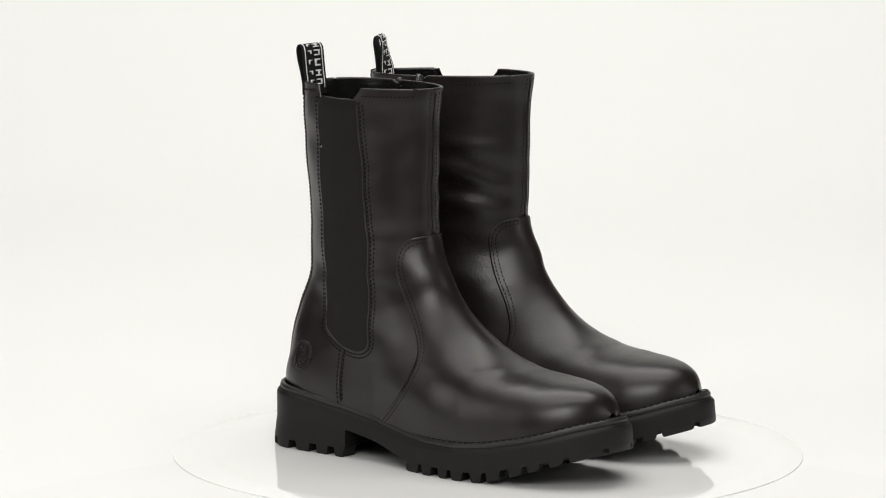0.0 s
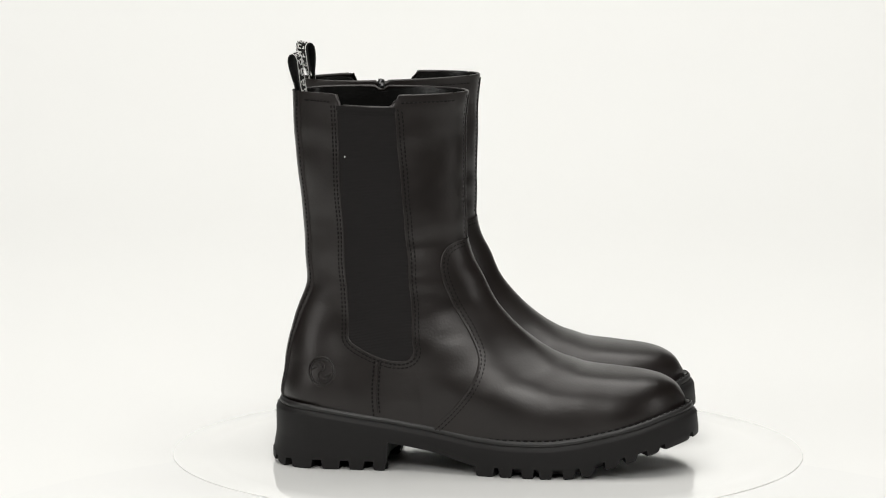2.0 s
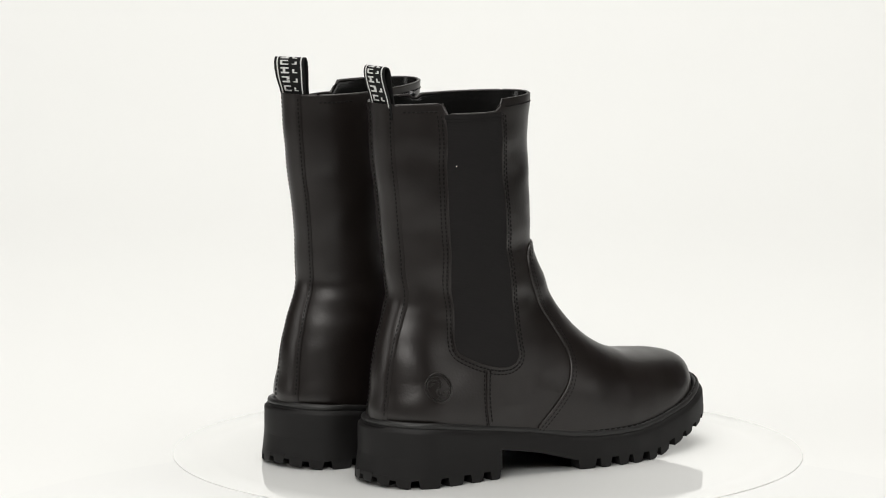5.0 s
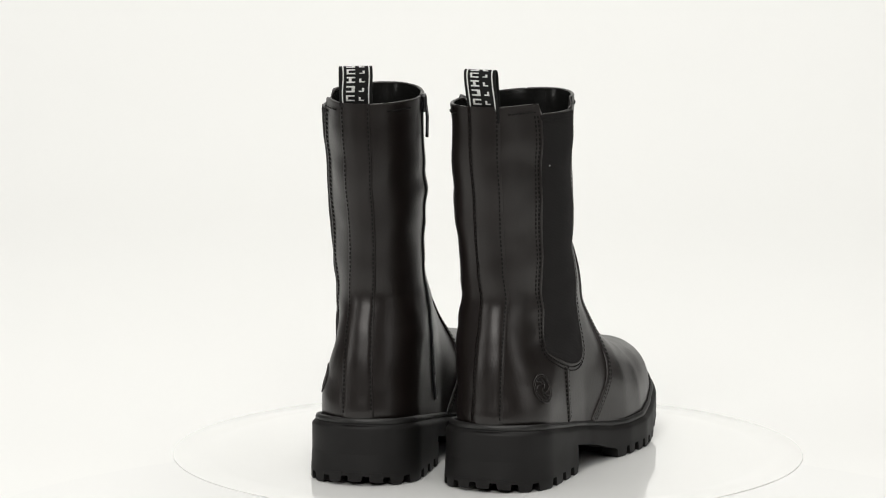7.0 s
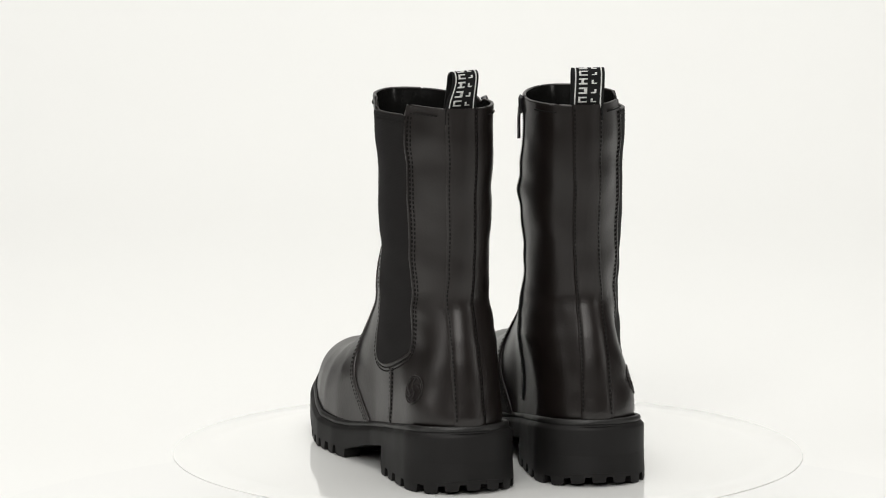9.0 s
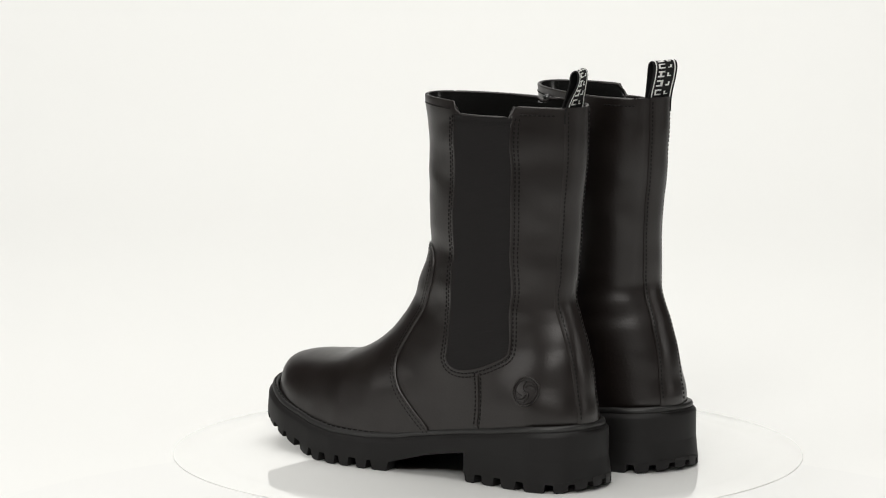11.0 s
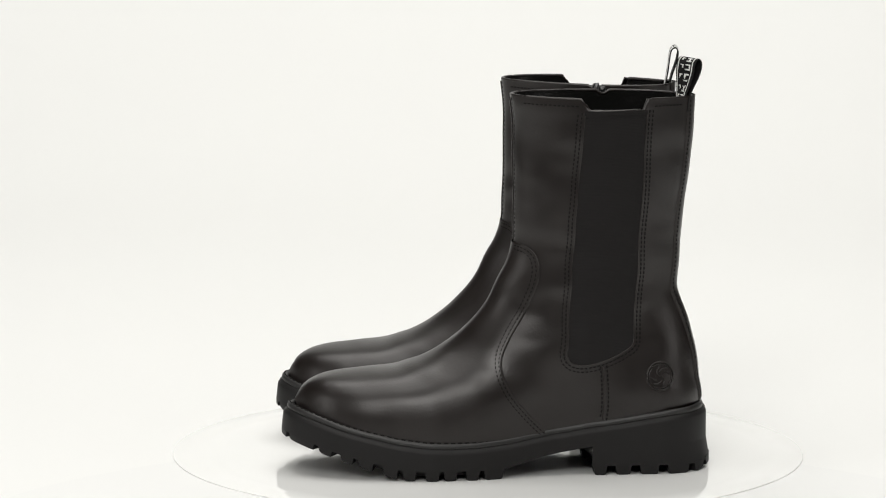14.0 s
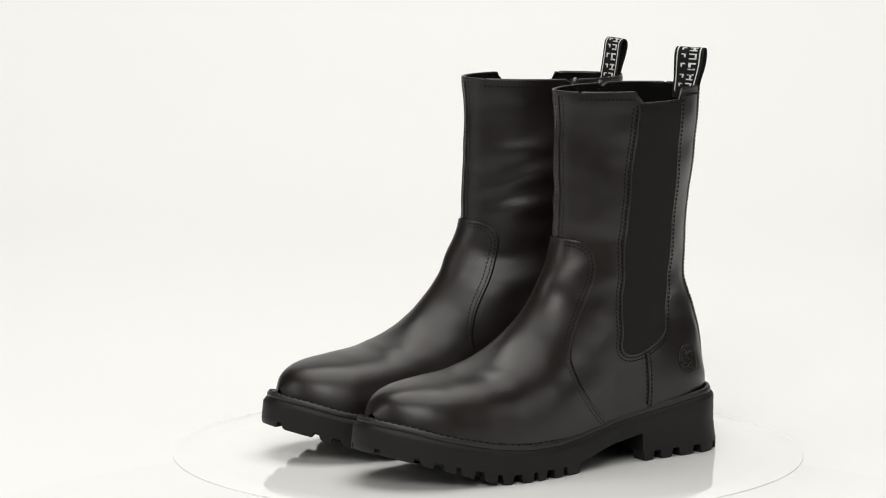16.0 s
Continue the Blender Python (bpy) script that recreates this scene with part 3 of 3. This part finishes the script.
    part("stamped_mark", swirl(0.0375, 0.0685, 0.0098), LEATHER, label="round stamped mark in the leather")
    # sole
    sole = part("outsole", sole_body(), RUBBER, label="thick black rubber lug sole", smooth=False)
    part("heel_block", heel_block(), RUBBER, sole, smooth=False)
    part("welt", welt_ring(), WELT, label="rolled black rubber welt")
    heap = seam([(*outline_at(dd, 0.0045), sole_top(outline_at(dd)[1]) + 0.0034) for dd in np.linspace(along(0.12, False) - SPAN[-1], along(0.12, True), 160)], 0.0030, 0.0020, 0.0006)
    part("welt_stitching", heap, THREAD, boot)
    h = 0.0029
    for outer in (True, False):
        sgn = 1 if outer else -1
        cuts = [0.0157, 0.0360, 0.0556, 0.0730]
        edges = [along(y, outer) for y in [HEEL_FRONT - 0.001, *cuts[::-1]]]
        for a, b in zip(edges, edges[1:]):
            part("lug", lug(a + sgn * (h if a != edges[0] else 0), b - sgn * h, 0.013, 1.012), RUBBER, sole, smooth=False)
        cuts = [0.150, 0.1656, 0.180, 0.194, 0.209, 0.223, 0.238, 0.253, 0.266, 0.279]
        edges = [along(y, outer) for y in cuts]
        for i, (a, b) in enumerate(zip(edges, edges[1:])):
            ga, gb = (0.0016 if i % 2 == 0 else 0.0032), (0.0032 if i % 2 == 0 else 0.0016)
            part("lug", lug(a - sgn * (gb if i else 0), b + sgn * ga * 0.9, 0.013), RUBBER, sole, smooth=False)
    a, b = along(0.0157, True), along(0.0157, False)
    cuts = [a + (b - a) * q for q in (0, 0.2, 0.4, 0.6, 0.8, 1.0)]
    for p, q in zip(cuts, cuts[1:]):
        part("lug", lug(p + h * 0.62, q - h * 0.62, 0.013, 1.012), RUBBER, sole, smooth=False)
    a, b = along(0.279, False) - SPAN[-1], along(0.279, True)
    cuts = [a + (b - a) * q for q in (0, 0.33, 0.67, 1.0)]
    for p, q in zip(cuts, cuts[1:]):
        part("lug", lug(p + 0.0018, q - 0.0018, 0.012), RUBBER, sole, smooth=False)
    return boot


# ------------------------------------------------------------ the studio


def sweep():
    """White paper sweep: table top, bend and back wall, with its thickness."""
    prof = [(-0.72, 0.0), (-0.3, 0.0), (0.0, 0.0), (0.8, 0.0)]
    prof += [(1.2 + 1.0 * math.sin(a), 1.0 - 1.0 * math.cos(a)) for a in np.linspace(0, math.pi / 2, 24)]
    prof += [(2.2, 2.0), (2.2, 2.6)]
    vs = []
    for y, z in prof:
        for x in np.linspace(-1.15, 1.15, 9):
            vs.append((x, y, z - 0.0012))
    n = len(vs)
    vs += [(x, y + (0.02 if z > 0.5 else 0), z - 0.02) for x, y, z in vs]
    f = grid_faces(len(prof), 9)
    return vs, f + grid_faces(len(prof), 9, n)


ground = tagged(mesh_object("backdrop", *sweep(), PAPER), "seamless white paper sweep behind the turntable", "backdrop", kind="structure")


def room_wall(name, x0, x1, y0, y1, z0, z1):
    vs = [(x, y, z) for x in (x0, x1) for y in (y0, y1) for z in (z0, z1)]
    f = [(0, 1, 3, 2), (4, 6, 7, 5), (0, 4, 5, 1), (2, 3, 7, 6), (0, 2, 6, 4), (1, 5, 7, 3)]
    kind = name.split("_")[0]
    return tagged(mesh_object(name, vs, f, WALL, False), f"plain dark grey {kind} of the studio", kind, kind="structure")


room_wall("wall_west", -3.7, -3.6, -4.6, 2.6, -0.0213, 3.6)
room_wall("wall_east", 3.6, 3.7, -4.6, 2.6, -0.0213, 3.6)
room_wall("wall_south", -3.6, 3.6, -4.6, -4.5, -0.0213, 3.6)
room_wall("wall_north", -3.6, 3.6, 2.5, 2.6, -0.0213, 3.6)
room_wall("ceiling", -3.7, 3.7, -4.6, 2.6, 3.6, 3.7)
room_wall("floor", -3.7, 3.7, -4.6, 2.6, -0.12, -0.0213)


def turned(rings, n=180):
    """A turned form from (radius, height) rows; a row of radius 0 closes it."""
    vs, f = [], []
    for r, z in rings:
        vs += [(max(r, 1e-4) * math.cos(2 * math.pi * k / n), max(r, 1e-4) * math.sin(2 * math.pi * k / n), z) for k in range(n)]
    return vs, grid_faces(len(rings), n, 0, True)


board = mesh_object("paper_sheet", *turned(((0, -0.0009), (0.2, -0.0009), (0.36, -0.0009), (0.366, -0.0009), (0.3662, -0.0012), (0, -0.0012))), SHEET, False)
board.location = (0.0, -0.335, 0)
tagged(board, "round sheet of white paper under the turntable", "paper", kind="structure")

disc = tagged(new("turntable"), "round glossy white turntable disc on white paper", "turntable")
mesh_object("disc", *turned(((0, 0), (0.10, 0), (0.20, 0), (0.2272, 0), (0.2278, -0.0002), (0.2280, -0.0005), (0.2280, -0.0008), (0, -0.0008))), DISC, False, disc)
mesh_object("foot_ring", *turned(((0.19, -0.0008), (0.205, -0.0008), (0.205, -0.0012), (0.19, -0.0012), (0.19, -0.0008))), RUBBER, True, disc)

right = make_boot(1, -0.022, 0.004, 0.0, 0.34, 0)
left = make_boot(-1, 0.027, 0.008, 0.039, 0.0, -22)


def motions():
    """The disc turns and carries the pair with it."""
    rows_r, rows_l, rows_d = [], [], []
    for k in range(33):
        t = k * 0.5
        a = -124.5 + 1.145 + 15.5565 * t
        turn = pose(0, 0, 0, 0, 0, a)
        rows_d.append((t, turn))
        rows_r.append((t, turn @ pose(0.0357, -0.1496, 0, 0, 0, -5.9)))
        rows_l.append((t, turn @ pose(-0.0557, -0.1512, 0, 0, 0, 2.2)))
    walk(disc, rows_d)
    walk(right, rows_r)
    walk(left, rows_l)


motions()
